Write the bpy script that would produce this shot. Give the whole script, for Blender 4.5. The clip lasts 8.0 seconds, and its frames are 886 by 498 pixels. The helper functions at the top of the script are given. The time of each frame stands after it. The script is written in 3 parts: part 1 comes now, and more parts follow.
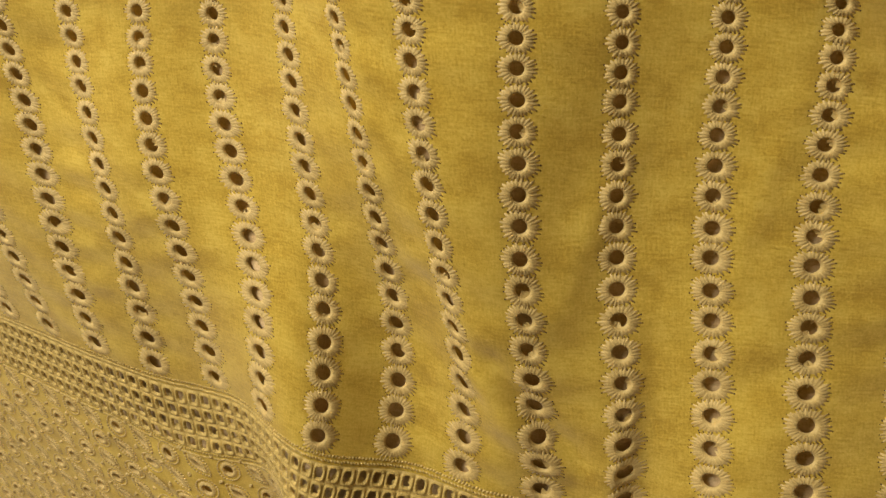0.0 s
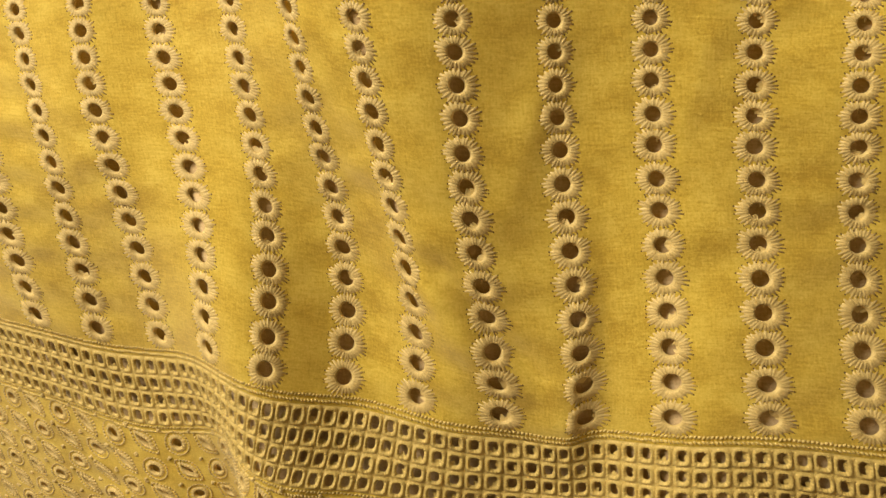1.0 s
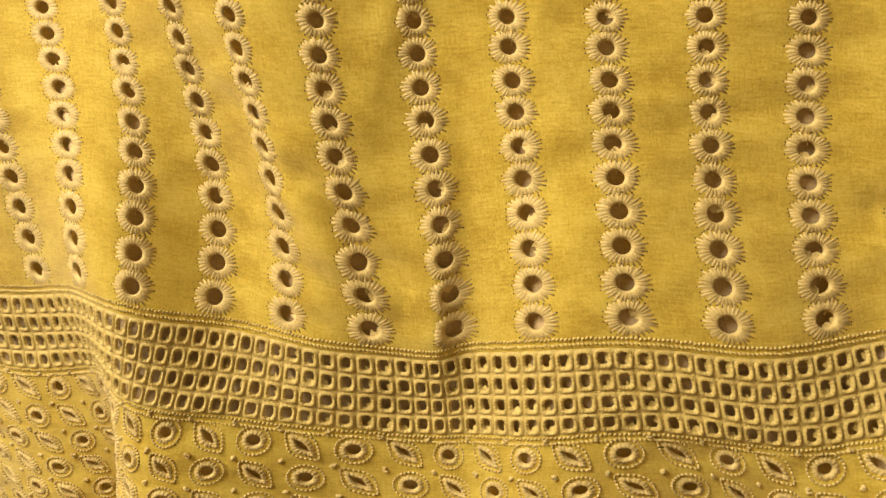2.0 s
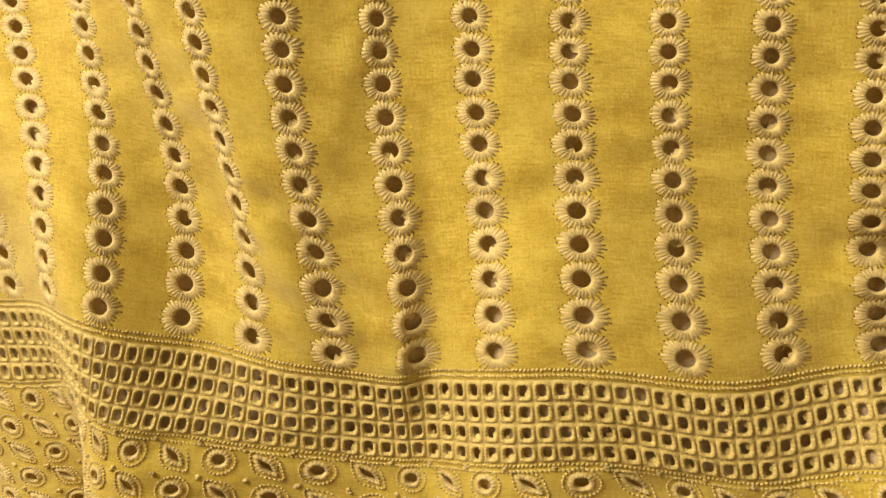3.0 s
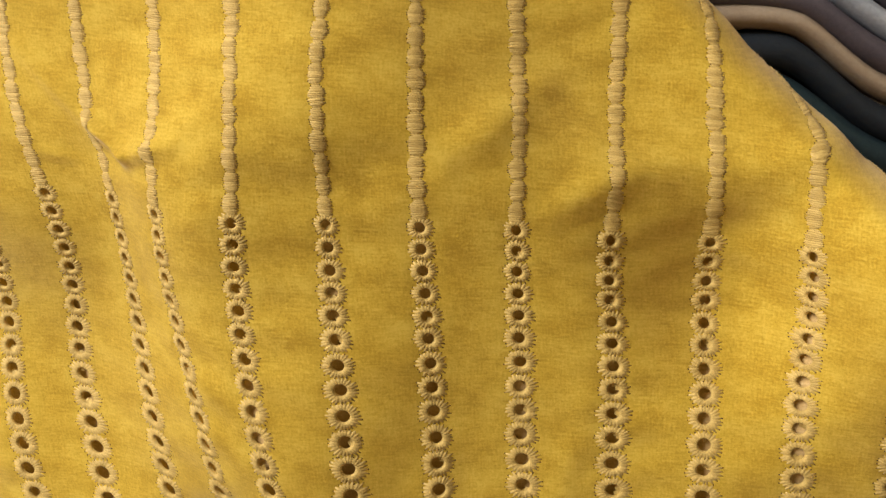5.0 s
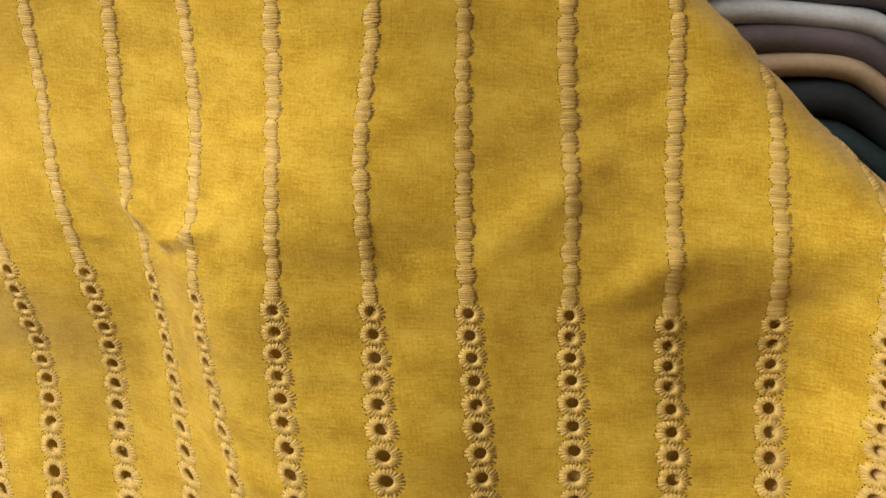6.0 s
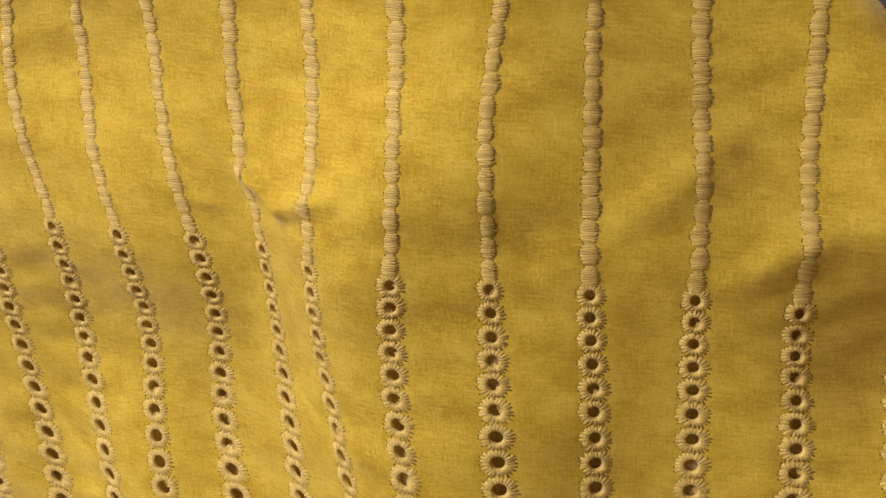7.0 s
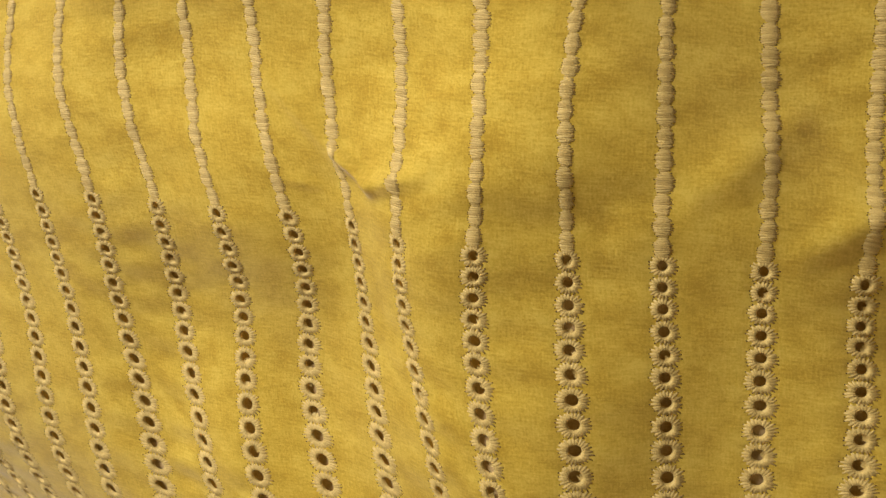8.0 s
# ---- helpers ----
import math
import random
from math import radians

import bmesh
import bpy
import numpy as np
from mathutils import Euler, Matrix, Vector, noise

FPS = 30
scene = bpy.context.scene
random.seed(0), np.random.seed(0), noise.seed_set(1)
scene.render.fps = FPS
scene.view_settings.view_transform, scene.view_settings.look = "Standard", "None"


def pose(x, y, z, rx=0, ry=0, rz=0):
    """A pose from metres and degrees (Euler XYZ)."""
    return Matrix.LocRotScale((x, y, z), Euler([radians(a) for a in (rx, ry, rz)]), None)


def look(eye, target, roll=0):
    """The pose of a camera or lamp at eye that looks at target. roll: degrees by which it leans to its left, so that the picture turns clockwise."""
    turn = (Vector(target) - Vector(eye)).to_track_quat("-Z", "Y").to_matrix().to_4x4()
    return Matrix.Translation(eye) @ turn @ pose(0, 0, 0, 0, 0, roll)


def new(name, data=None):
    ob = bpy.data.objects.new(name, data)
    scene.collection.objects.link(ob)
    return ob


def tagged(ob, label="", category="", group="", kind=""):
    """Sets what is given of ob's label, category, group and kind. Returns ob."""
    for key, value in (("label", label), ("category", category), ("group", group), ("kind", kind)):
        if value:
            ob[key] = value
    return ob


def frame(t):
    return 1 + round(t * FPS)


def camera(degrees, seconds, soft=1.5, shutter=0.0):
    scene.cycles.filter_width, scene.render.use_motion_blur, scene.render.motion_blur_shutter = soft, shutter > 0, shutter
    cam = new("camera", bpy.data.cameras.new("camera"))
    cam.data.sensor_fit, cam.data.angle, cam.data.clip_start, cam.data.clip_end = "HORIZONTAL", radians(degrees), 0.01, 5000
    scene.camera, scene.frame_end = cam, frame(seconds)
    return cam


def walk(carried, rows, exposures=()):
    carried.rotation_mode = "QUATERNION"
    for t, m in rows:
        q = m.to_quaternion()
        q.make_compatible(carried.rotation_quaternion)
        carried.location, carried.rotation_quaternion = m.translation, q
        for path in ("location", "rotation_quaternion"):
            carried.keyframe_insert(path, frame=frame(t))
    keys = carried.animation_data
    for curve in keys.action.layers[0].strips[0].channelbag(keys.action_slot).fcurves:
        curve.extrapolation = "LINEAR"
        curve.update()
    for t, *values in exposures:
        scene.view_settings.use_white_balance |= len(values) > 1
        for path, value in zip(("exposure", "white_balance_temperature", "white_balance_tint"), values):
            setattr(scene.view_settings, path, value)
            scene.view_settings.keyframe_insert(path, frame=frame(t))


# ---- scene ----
# The camera and its way.
cam = camera(52.5, 8.0, soft=1.5)
PATH = [
    (0.0, pose(-0.0546, -0.2489, 1.1193, 66.23, -2.38, 3.15)),
    (0.5, pose(-0.0542, -0.2562, 1.0893, 69.81, -2.24, 1.57)),
    (1.0, pose(-0.0456, -0.2621, 1.0705, 72.84, -0.72, 0.67)),
    (1.5, pose(-0.0383, -0.2766, 1.0410, 77.45, -0.74, -1.91)),
    (2.0, pose(-0.0166, -0.2727, 1.0350, 76.14, -0.66, -1.09)),
    (2.2, pose(-0.0156, -0.2704, 1.0323, 77.01, -1.06, -2.18)),
    (3.3, pose(-0.0038, -0.2752, 1.0491, 75.15, -1.52, 0.05)),
    (3.5, pose(-0.0040, -0.2778, 1.0495, 78.40, -0.86, -0.21)),
    (4.0, pose(-0.0037, -0.2776, 1.1163, 72.04, 0.91, -0.18)),
    (4.5, pose(-0.0181, -0.2805, 1.1451, 72.99, 0.86, -3.10)),
    (5.0, pose(-0.0284, -0.2604, 1.1770, 73.92, -1.06, -1.74)),
    (5.2, pose(-0.0287, -0.2593, 1.1773, 78.11, -1.45, -1.13)),
    (6.3, pose(-0.0348, -0.2420, 1.1943, 74.02, 0.30, 1.24)),
    (6.5, pose(-0.0384, -0.2408, 1.1946, 73.77, -0.11, 2.30)),
    (7.0, pose(-0.0485, -0.2406, 1.1915, 72.88, -0.77, 4.00)),
    (7.5, pose(-0.0554, -0.2461, 1.1905, 72.52, -0.72, 5.24)),
    (8.0, pose(-0.0546, -0.2593, 1.1857, 73.76, -0.22, 7.24)),
]
LIGHTING = [(0.0, -0.08, 6050, 11), (1.0, 0.28, 6400, 10), (2.0, 0.6, 6400, 10), (3.5, 0.6, 6150, 9), (4.2, 0.14, 6300, 10), (5.2, 0.15, 6550, 10), (6.5, 0.0, 7000, 9), (7.2, -0.05, 6300, 9), (8.0, 0.0, 6000, 8)]
walk(cam, PATH, LIGHTING)

# ---- world and light ----
world = bpy.data.worlds.new("world")
scene.world = world
world.use_nodes = True
sky = world.node_tree.nodes.new("ShaderNodeTexSky")
sky.sky_type, sky.sun_disc = "NISHITA", False
sky.sun_elevation, sky.sun_rotation = radians(35), radians(250)
world.node_tree.links.new(sky.outputs[0], world.node_tree.nodes["Background"].inputs[0])
world.node_tree.nodes["Background"].inputs[1].default_value = 0.1


def area_lamp(name, watts, colour, wide, high, m):
    data = bpy.data.lights.new(name, "AREA")
    data.energy, data.color, data.shape, data.size, data.size_y = watts, colour, "RECTANGLE", wide, high
    ob = new(name, data)
    ob.matrix_world = m
    return ob


# Daylight in the window's opening.
area_lamp("window_light", 32, (1.0, 0.945, 0.88), 0.7, 0.8, look((-1.2, -0.7, 1.95), (0.0, 0.0, 1.05)))


# ---- materials ----
def material(name):
    m = bpy.data.materials.new(name)
    m.use_nodes = True
    n = m.node_tree.nodes
    return m, n, m.node_tree.links, n["Principled BSDF"]


def math_node(n, l, op, a, b):
    k = n.new("ShaderNodeMath")
    k.operation = op
    for i, v in enumerate((a, b)):
        if isinstance(v, (int, float)):
            k.inputs[i].default_value = v
        else:
            l.new(v, k.inputs[i])
    return k.outputs[0]


def noise_on(n, l, vec, scale, stretch, detail=3.0, rough=0.6):
    mp = n.new("ShaderNodeMapping")
    mp.inputs["Scale"].default_value = stretch
    l.new(vec, mp.inputs["Vector"])
    t = n.new("ShaderNodeTexNoise")
    t.inputs["Scale"].default_value, t.inputs["Detail"].default_value, t.inputs["Roughness"].default_value = scale, detail, rough
    l.new(mp.outputs[0], t.inputs["Vector"])
    return t.outputs[0]


def ramp(n, l, fac, stops):
    r = n.new("ShaderNodeValToRGB")
    while len(r.color_ramp.elements) < len(stops):
        r.color_ramp.elements.new(0.5)
    for e, (p, col) in zip(r.color_ramp.elements, stops):
        e.position, e.color = p, (*col, 1)
    l.new(fac, r.inputs[0])
    return r.outputs[0]


def cotton(name, dark, mid, light, relief=0.35, thread=True, glow=0.0):
    """Woven cotton: slubs along both thread directions, mottled dye and a fine grain."""
    m, n, l, b = material(name)
    uv = n.new("ShaderNodeUVMap")
    uv.uv_map = "weave"
    v = uv.outputs[0]
    weft = noise_on(n, l, v, 1.0, (240, 1500, 1), 2.0)
    warp = noise_on(n, l, v, 1.0, (1600, 200, 1), 2.0)
    mottle = noise_on(n, l, v, 1.0, (70, 110, 1), 4.0)
    grain = noise_on(n, l, v, 1.0, (1500, 1500, 1), 2.0)
    mix = math_node(n, l, "ADD", math_node(n, l, "MULTIPLY", weft, 0.22), math_node(n, l, "MULTIPLY", warp, 0.15))
    mix = math_node(n, l, "ADD", mix, math_node(n, l, "MULTIPLY", mottle, 0.36))
    mix = math_node(n, l, "ADD", mix, math_node(n, l, "MULTIPLY", grain, 0.27))
    l.new(ramp(n, l, mix, [(0.41, dark), (0.5, mid), (0.59, light)]), b.inputs["Base Color"])
    b.inputs["Roughness"].default_value = 0.85
    b.inputs["Specular IOR Level"].default_value = 0.2
    b.inputs["Sheen Weight"].default_value = 0.35
    b.inputs["Sheen Roughness"].default_value = 0.5
    b.inputs["Sheen Tint"].default_value = (1, 0.96, 0.88, 1)
    bump = n.new("ShaderNodeBump")
    bump.inputs["Strength"].default_value, bump.inputs["Distance"].default_value = relief, 0.0003
    l.new(mix, bump.inputs["Height"])
    l.new(bump.outputs[0], b.inputs["Normal"])
    if glow:
        thin = n.new("ShaderNodeBsdfTranslucent")
        thin.inputs[0].default_value = (*light, 1)
        both = n.new("ShaderNodeMixShader")
        both.inputs[0].default_value = glow
        l.new(b.outputs[0], both.inputs[1])
        l.new(thin.outputs[0], both.inputs[2])
        l.new(both.outputs[0], n["Material Output"].inputs["Surface"])
    return m


def satin_thread(name, dark, light):
    """Embroidery thread, laid stitch beside stitch."""
    m, n, l, b = material(name)
    tc = n.new("ShaderNodeTexCoord")
    info = n.new("ShaderNodeObjectInfo")
    fine = noise_on(n, l, tc.outputs["Object"], 1.0, (2200, 2200, 2600), 2.0)
    broad = noise_on(n, l, tc.outputs["Object"], 1.0, (180, 180, 180), 2.0)
    mix = math_node(n, l, "ADD", math_node(n, l, "MULTIPLY", fine, 0.5), math_node(n, l, "MULTIPLY", broad, 0.35))
    each = n.new("ShaderNodeNewGeometry").outputs["Random Per Island"]
    mix = math_node(n, l, "ADD", mix, math_node(n, l, "MULTIPLY", info.outputs["Random"], 0.1))
    mix = math_node(n, l, "ADD", math_node(n, l, "MULTIPLY", mix, 0.75), math_node(n, l, "MULTIPLY", each, 0.28))
    l.new(ramp(n, l, mix, [(0.3, dark), (0.68, light)]), b.inputs["Base Color"])
    b.inputs["Roughness"].default_value = 0.6
    b.inputs["Specular IOR Level"].default_value = 0.3
    b.inputs["Sheen Weight"].default_value = 0.1
    bump = n.new("ShaderNodeBump")
    bump.inputs["Strength"].default_value, bump.inputs["Distance"].default_value = 0.5, 0.0002
    l.new(fine, bump.inputs["Height"])
    l.new(bump.outputs[0], b.inputs["Normal"])
    return m


def plain(name, dark, light, scale, rough=0.9, relief=0.2, deep=0.002):
    m, n, l, b = material(name)
    tc = n.new("ShaderNodeTexCoord")
    big = noise_on(n, l, tc.outputs["Object"], 1.0, (scale, scale, scale), 4.0)
    small = noise_on(n, l, tc.outputs["Object"], 1.0, (scale * 14,) * 3, 3.0)
    mix = math_node(n, l, "ADD", math_node(n, l, "MULTIPLY", big, 0.6), math_node(n, l, "MULTIPLY", small, 0.4))
    l.new(ramp(n, l, mix, [(0.3, dark), (0.7, light)]), b.inputs["Base Color"])
    b.inputs["Roughness"].default_value = rough
    bump = n.new("ShaderNodeBump")
    bump.inputs["Strength"].default_value, bump.inputs["Distance"].default_value = relief, deep
    l.new(small, bump.inputs["Height"])
    l.new(bump.outputs[0], b.inputs["Normal"])
    return m


YELLOW = cotton("mustard_cotton", (0.48, 0.3, 0.022), (0.645, 0.44, 0.046), (0.78, 0.57, 0.083), 1.0, glow=0.3)
LINING = cotton("lining_cotton", (0.48, 0.31, 0.12), (0.6, 0.41, 0.17), (0.7, 0.5, 0.24))
THREAD = satin_thread("tan_thread", (0.4, 0.27, 0.068), (0.64, 0.455, 0.145))
LADDER = satin_thread("yellow_thread", (0.4, 0.27, 0.055), (0.65, 0.46, 0.12))
# Dark brown that puts the shade inside the needle holes into colour.
PIT_SHADE = plain("needle_hole_shade", (0.1, 0.055, 0.012), (0.16, 0.09, 0.02), 400.0)
PAINT = plain("cream_paint", (0.66, 0.58, 0.44), (0.74, 0.66, 0.52), 3.0)
WHITE = plain("white_paint", (0.74, 0.73, 0.7), (0.8, 0.79, 0.77), 3.0)
BOARDS = plain("floor_wood", (0.16, 0.09, 0.05), (0.3, 0.18, 0.1), 9.0, 0.5)


# ---- the drape of the tunic ----
# The cloth is told by two numbers: c counts the columns of eyelets, r the eyelets of a column from the hem band up.
COLUMN = 0.0255
ACROSS = [
    -209.82, 10.36, 2.32, 0.22, -0.33, -0.49, 0.33, 0.02,
    -9.57, 7.20, -2.40, -0.41, -0.72, -0.72, 0.62, -0.30,
    3.51, 1.56, 1.80, 2.17, 1.32, 0.71, 0.73, 0.09,
    -3.23, 0.77, 1.07, 0.60, 0.92, 0.04, 0.09, -0.30,
    -1.25, -0.26, 0.49, -1.33, -0.59, -0.01, -0.59, -0.53,
    -0.90, -1.61, -1.33, -0.89, -0.31, 0.05, -0.16, -0.00,
    0.14, 0.35, -0.37, -0.22, 0.04, -0.08, -0.35, -0.12,
    0.26, 0.13, 0.16, 1.20, 0.33, -0.24, 0.24, 0.18,
    -0.41, 0.16, 0.83, -0.07, 0.07, 0.09, -0.15, 0.12,
    -0.19, 0.24, -0.02, 0.31, -0.21, -0.01, -0.13, 0.13,
    -0.04, 0.22, 0.30, -0.21, 0.41, 0.01, -0.28, -0.11,
    -0.21, -0.54, -0.33, 0.08, -0.01, -0.17, -0.09, -0.13,
]
AHEAD = [
    84.05, -10.55, 2.20, -1.72, 2.28, -0.32, -0.34, 0.63,
    -26.80, -18.06, -0.55, 0.05, 2.01, -0.36, -1.25, 0.02,
    11.14, -0.95, 0.24, -0.22, 0.05, 0.33, -0.62, -0.01,
    -2.05, -0.01, 1.62, 0.93, 0.74, -0.46, 0.30, -0.92,
    -1.49, 3.68, 1.74, -1.31, -1.90, -1.87, -0.01, -0.30,
    -0.58, -4.60, -1.37, -0.42, -0.42, 0.15, 1.21, 0.80,
    0.17, 0.06, 0.01, -1.15, 0.36, 0.89, 0.24, -0.54,
    0.29, -0.41, -0.27, 2.10, 1.00, 0.56, 1.02, -0.10,
    -0.63, 0.78, 1.11, -0.84, 0.30, 0.54, -0.75, -0.31,
    0.60, 0.32, 0.08, -0.02, -0.50, -0.79, -0.05, 0.45,
    0.01, 0.21, 0.75, -0.56, -0.70, -0.21, -0.46, -0.14,
    -0.27, -0.99, -0.36, 0.55, -0.15, -0.34, 0.22, 0.30,
]
UP = [
    910.33, -10.87, -12.69, -2.77, -1.74, -0.68, -0.50, 0.11,
    14.75, -6.78, 0.96, -1.15, -0.40, -0.15, 0.06, 0.25,
    -0.76, 1.77, 0.16, -0.40, -0.02, -0.18, -0.07, -0.05,
    0.36, -2.29, -0.58, -0.02, -0.16, 0.11, 0.02, 0.05,
    -1.13, -0.26, -0.84, 0.55, 0.15, 0.37, 0.08, -0.14,
    1.13, 1.15, 0.52, -0.05, 0.25, 0.01, -0.06, -0.10,
    0.33, 0.70, -0.38, 0.45, 0.01, -0.30, -0.07, -0.16,
    0.32, -0.20, 0.07, -0.14, 0.15, -0.02, -0.18, 0.13,
    0.28, 0.60, 0.01, 0.41, 0.01, -0.15, 0.04, 0.03,
    -0.07, -0.42, -0.26, -0.21, -0.01, 0.22, -0.08, -0.01,
    -0.04, -0.12, 0.04, -0.01, 0.27, 0.04, 0.02, -0.08,
    0.02, -0.18, -0.16, -0.10, -0.01, 0.14, -0.06, -0.10,
]
TREND = [(300.83, -1.33, -7.86), (-213.79, -74.62, 151.46), (22.30, 265.78, 20.14)]  # a, b and a * b, for each of the three


def pitch(r):
    """The distance between neighbouring eyelets of a column, which grow towards the hem."""
    return 0.00565 + 0.0039 * np.clip((21.0 - r) / 22.0, 0, 1)


def step_at(r):
    return 0.00565 + 0.0039 * min(max((21.0 - r) / 22.0, 0.0), 1.0)


STEPS = np.arange(-18, 50.01, 0.25)
ARC = np.concatenate([[0], np.cumsum(0.25 * pitch(STEPS[:-1] + 0.125))])


def length(r):
    return np.interp(r, STEPS, ARC)


def series(c, r):
    a, b = (c - 5) / 14, (r + 8) / 43
    wa = np.cos(np.pi * a[:, None] * np.arange(12))
    wb = np.cos(np.pi * b[:, None] * np.arange(8))
    out = []
    for table, (ta, tb, tab) in zip((ACROSS, AHEAD, UP), TREND):
        t = np.array(table).reshape(12, 8)
        out.append(np.einsum("ni,ij,nj->n", wa, t, wb) + ta * a + tb * b + tab * a * b)
    return np.stack(out, 1) / 1000


def flank(r):
    """The column at which the cloth turns away round the side: it narrows above the eyelets."""
    return 19.25 - 0.24 * np.clip(r - 20.5, 0, 40) + 0.25 * np.clip(-1 - r, 0, 6)


def base(c, r):
    """Place of the smooth drape, carried on straight beyond what the series covers and turned back at the flank."""
    edge = flank(r)
    ci, ri = np.clip(np.minimum(c, edge), 5.2, 18.8), np.clip(r, -6.5, 34)
    p = series(ci, ri)
    e = 0.25
    dc = (series(np.clip(ci, 5.2, 18.3) + e, ri) - series(np.clip(ci, 5.2, 18.3) - e, ri)) / (2 * e)
    dr = (series(ci, np.clip(ri, -6, 33.5) + e) - series(ci, np.clip(ri, -6, 33.5) - e)) / (2 * e)
    dr = dr * (pitch(r) / pitch(ri))[:, None]
    p = p + dc * (np.minimum(c, edge) - ci)[:, None] + dr * (r - ri)[:, None]
    s = np.clip(c - edge, 0, None) * COLUMN
    radius = 0.016
    turn = np.clip(s / radius, 0, math.pi / 2)
    p[:, 0] += radius * np.sin(turn)
    p[:, 1] += radius * (1 - np.cos(turn)) + np.clip(s - radius * math.pi / 2, 0, None)
    p[:, 1] = np.where(p[:, 1] > 0.12, 0.12 + 0.03 * (1 - np.exp(-(p[:, 1] - 0.12) / 0.03)), p[:, 1])
    return p


# Creases: from (c, r) to (c, r), half width in metres, height in metres (below nought: a valley).
CREASES = [
    (10.1, 24.3, 9.2, 27.8, 0.0022, 0.0018), (10.6, 23.4, 10.05, 24.7, 0.0015, 0.0034), (10.55, 23.4, 11.3, 24.3, 0.0018, 0.0022),
    (9.55, 22.9, 9.2, 23.1, 0.0013, 0.0009), (9.6, 23.3, 10.3, 23.1, 0.0035, -0.00105), (11.5, 22.9, 13.4, 22.7, 0.004, -0.0015),
    (14.3, 24.2, 15.2, 27.6, 0.004, 0.00195), (13.2, 24.2, 14.4, 24, 0.004, -0.0015), (15.4, 22, 16.1, 24, 0.0032, 0.0019),
    (15.9, 24.3, 16.9, 24.9, 0.005, 0.0018), (17.2, 24.3, 18.3, 26.4, 0.005, 0.0021), (17, 22, 18, 23.6, 0.006, -0.00225),
    (9.9, 27, 9.9, 38, 0.003, 0.000375), (10.35, 27, 10.4, 38, 0.003, 0.00045), (15.2, 7.5, 15.7, 13, 0.003, 0.0007),
    (8.6, 21.5, 6, 24.2, 0.007, -0.00105), (18.7, 3.2, 20.2, 2.6, 0.004, -0.003), (18.6, 1.9, 20.4, 1.6, 0.005, 0.0025),
    (11.9, 8, 12.6, 2, 0.005, 0.001), (16.5, 12.6, 18.5, 12.2, 0.003, -0.0004), (17.3, 8.3, 18.6, 8, 0.003, -0.0004),
    (12.4, 17.2, 13.6, 17, 0.003, -0.0003), (12.5, 4.2, 13.45, 1.3, 0.003, -0.0022), (12.2, 3.6, 13.2, 0.9, 0.004, 0.0016),
    (13.2, 24.3, 19, 23.2, 0.012, 0.003), (14.2, 18.5, 18.8, 18, 0.018, -0.003), (11, 20.6, 6.5, 23.4, 0.009, -0.0012),
    (13.4, 6.5, 14.1, 11.5, 0.004, 0.0012), (9.9, 25.5, 10.35, 29.5, 0.003, -0.00045), (15.1, 3.5, 15.9, 4.8, 0.006, -0.0014),
]
PUCKER = [(random.uniform(25, 60), random.uniform(260, 520), random.uniform(0, 6.3), random.uniform(0, 6.3)) for _ in range(7)]


def relief(c, r):
    u, v = c * COLUMN, length(r)
    h = np.zeros_like(u)
    for c0, r0, c1, r1, wide, high in CREASES:
        ax, ay = c0 * COLUMN, float(length(r0))
        bx, by = c1 * COLUMN - ax, float(length(r1)) - ay
        q = bx * bx + by * by
        t = ((u - ax) * bx + (v - ay) * by) / q
        tc = np.clip(t, 0, 1)
        d2 = (u - ax - tc * bx) ** 2 + (v - ay - tc * by) ** 2
        h += high * np.exp(-d2 / (2 * wide * wide)) * (0.55 + 0.45 * np.sin(math.pi * np.clip(tc, 0.05, 0.95)))
    # The sharp fold that ends in a tip at the hem band: long on one side, steep on the other.
    crest = 13.8 + 0.05 * np.clip(r, -2, 8)
    across = np.where(c < crest, (c - crest) / 0.55, (c - crest) / 0.24)
    h += 0.0056 * np.exp(-across ** 2) * np.where(r > -0.2, np.exp(-((r + 0.2) / 4.6) ** 2), np.exp((r + 0.2) / 2.6))
    p = sum(np.sin(a * u * 3 + f) * np.sin(b * v + g + 2 * np.sin(a * u)) for a, b, f, g in PUCKER)
    return h + 0.00016 * p * (0.6 + 0.4 * np.sin(u * 47))


def cloth(c, r, h=0.0):
    """Places on the cloth, h metres proud of it."""
    c, r = np.asarray(c, float).ravel(), np.asarray(r, float).ravel()
    p = base(c, r)
    e = 0.06
    du, dv = base(c + e, r) - base(c - e, r), base(c, r + e) - base(c, r - e)
    n = np.cross(du, dv)
    n /= np.linalg.norm(n, axis=1)[:, None] + 1e-12
    return p + n * (relief(c, r) + h)[:, None]


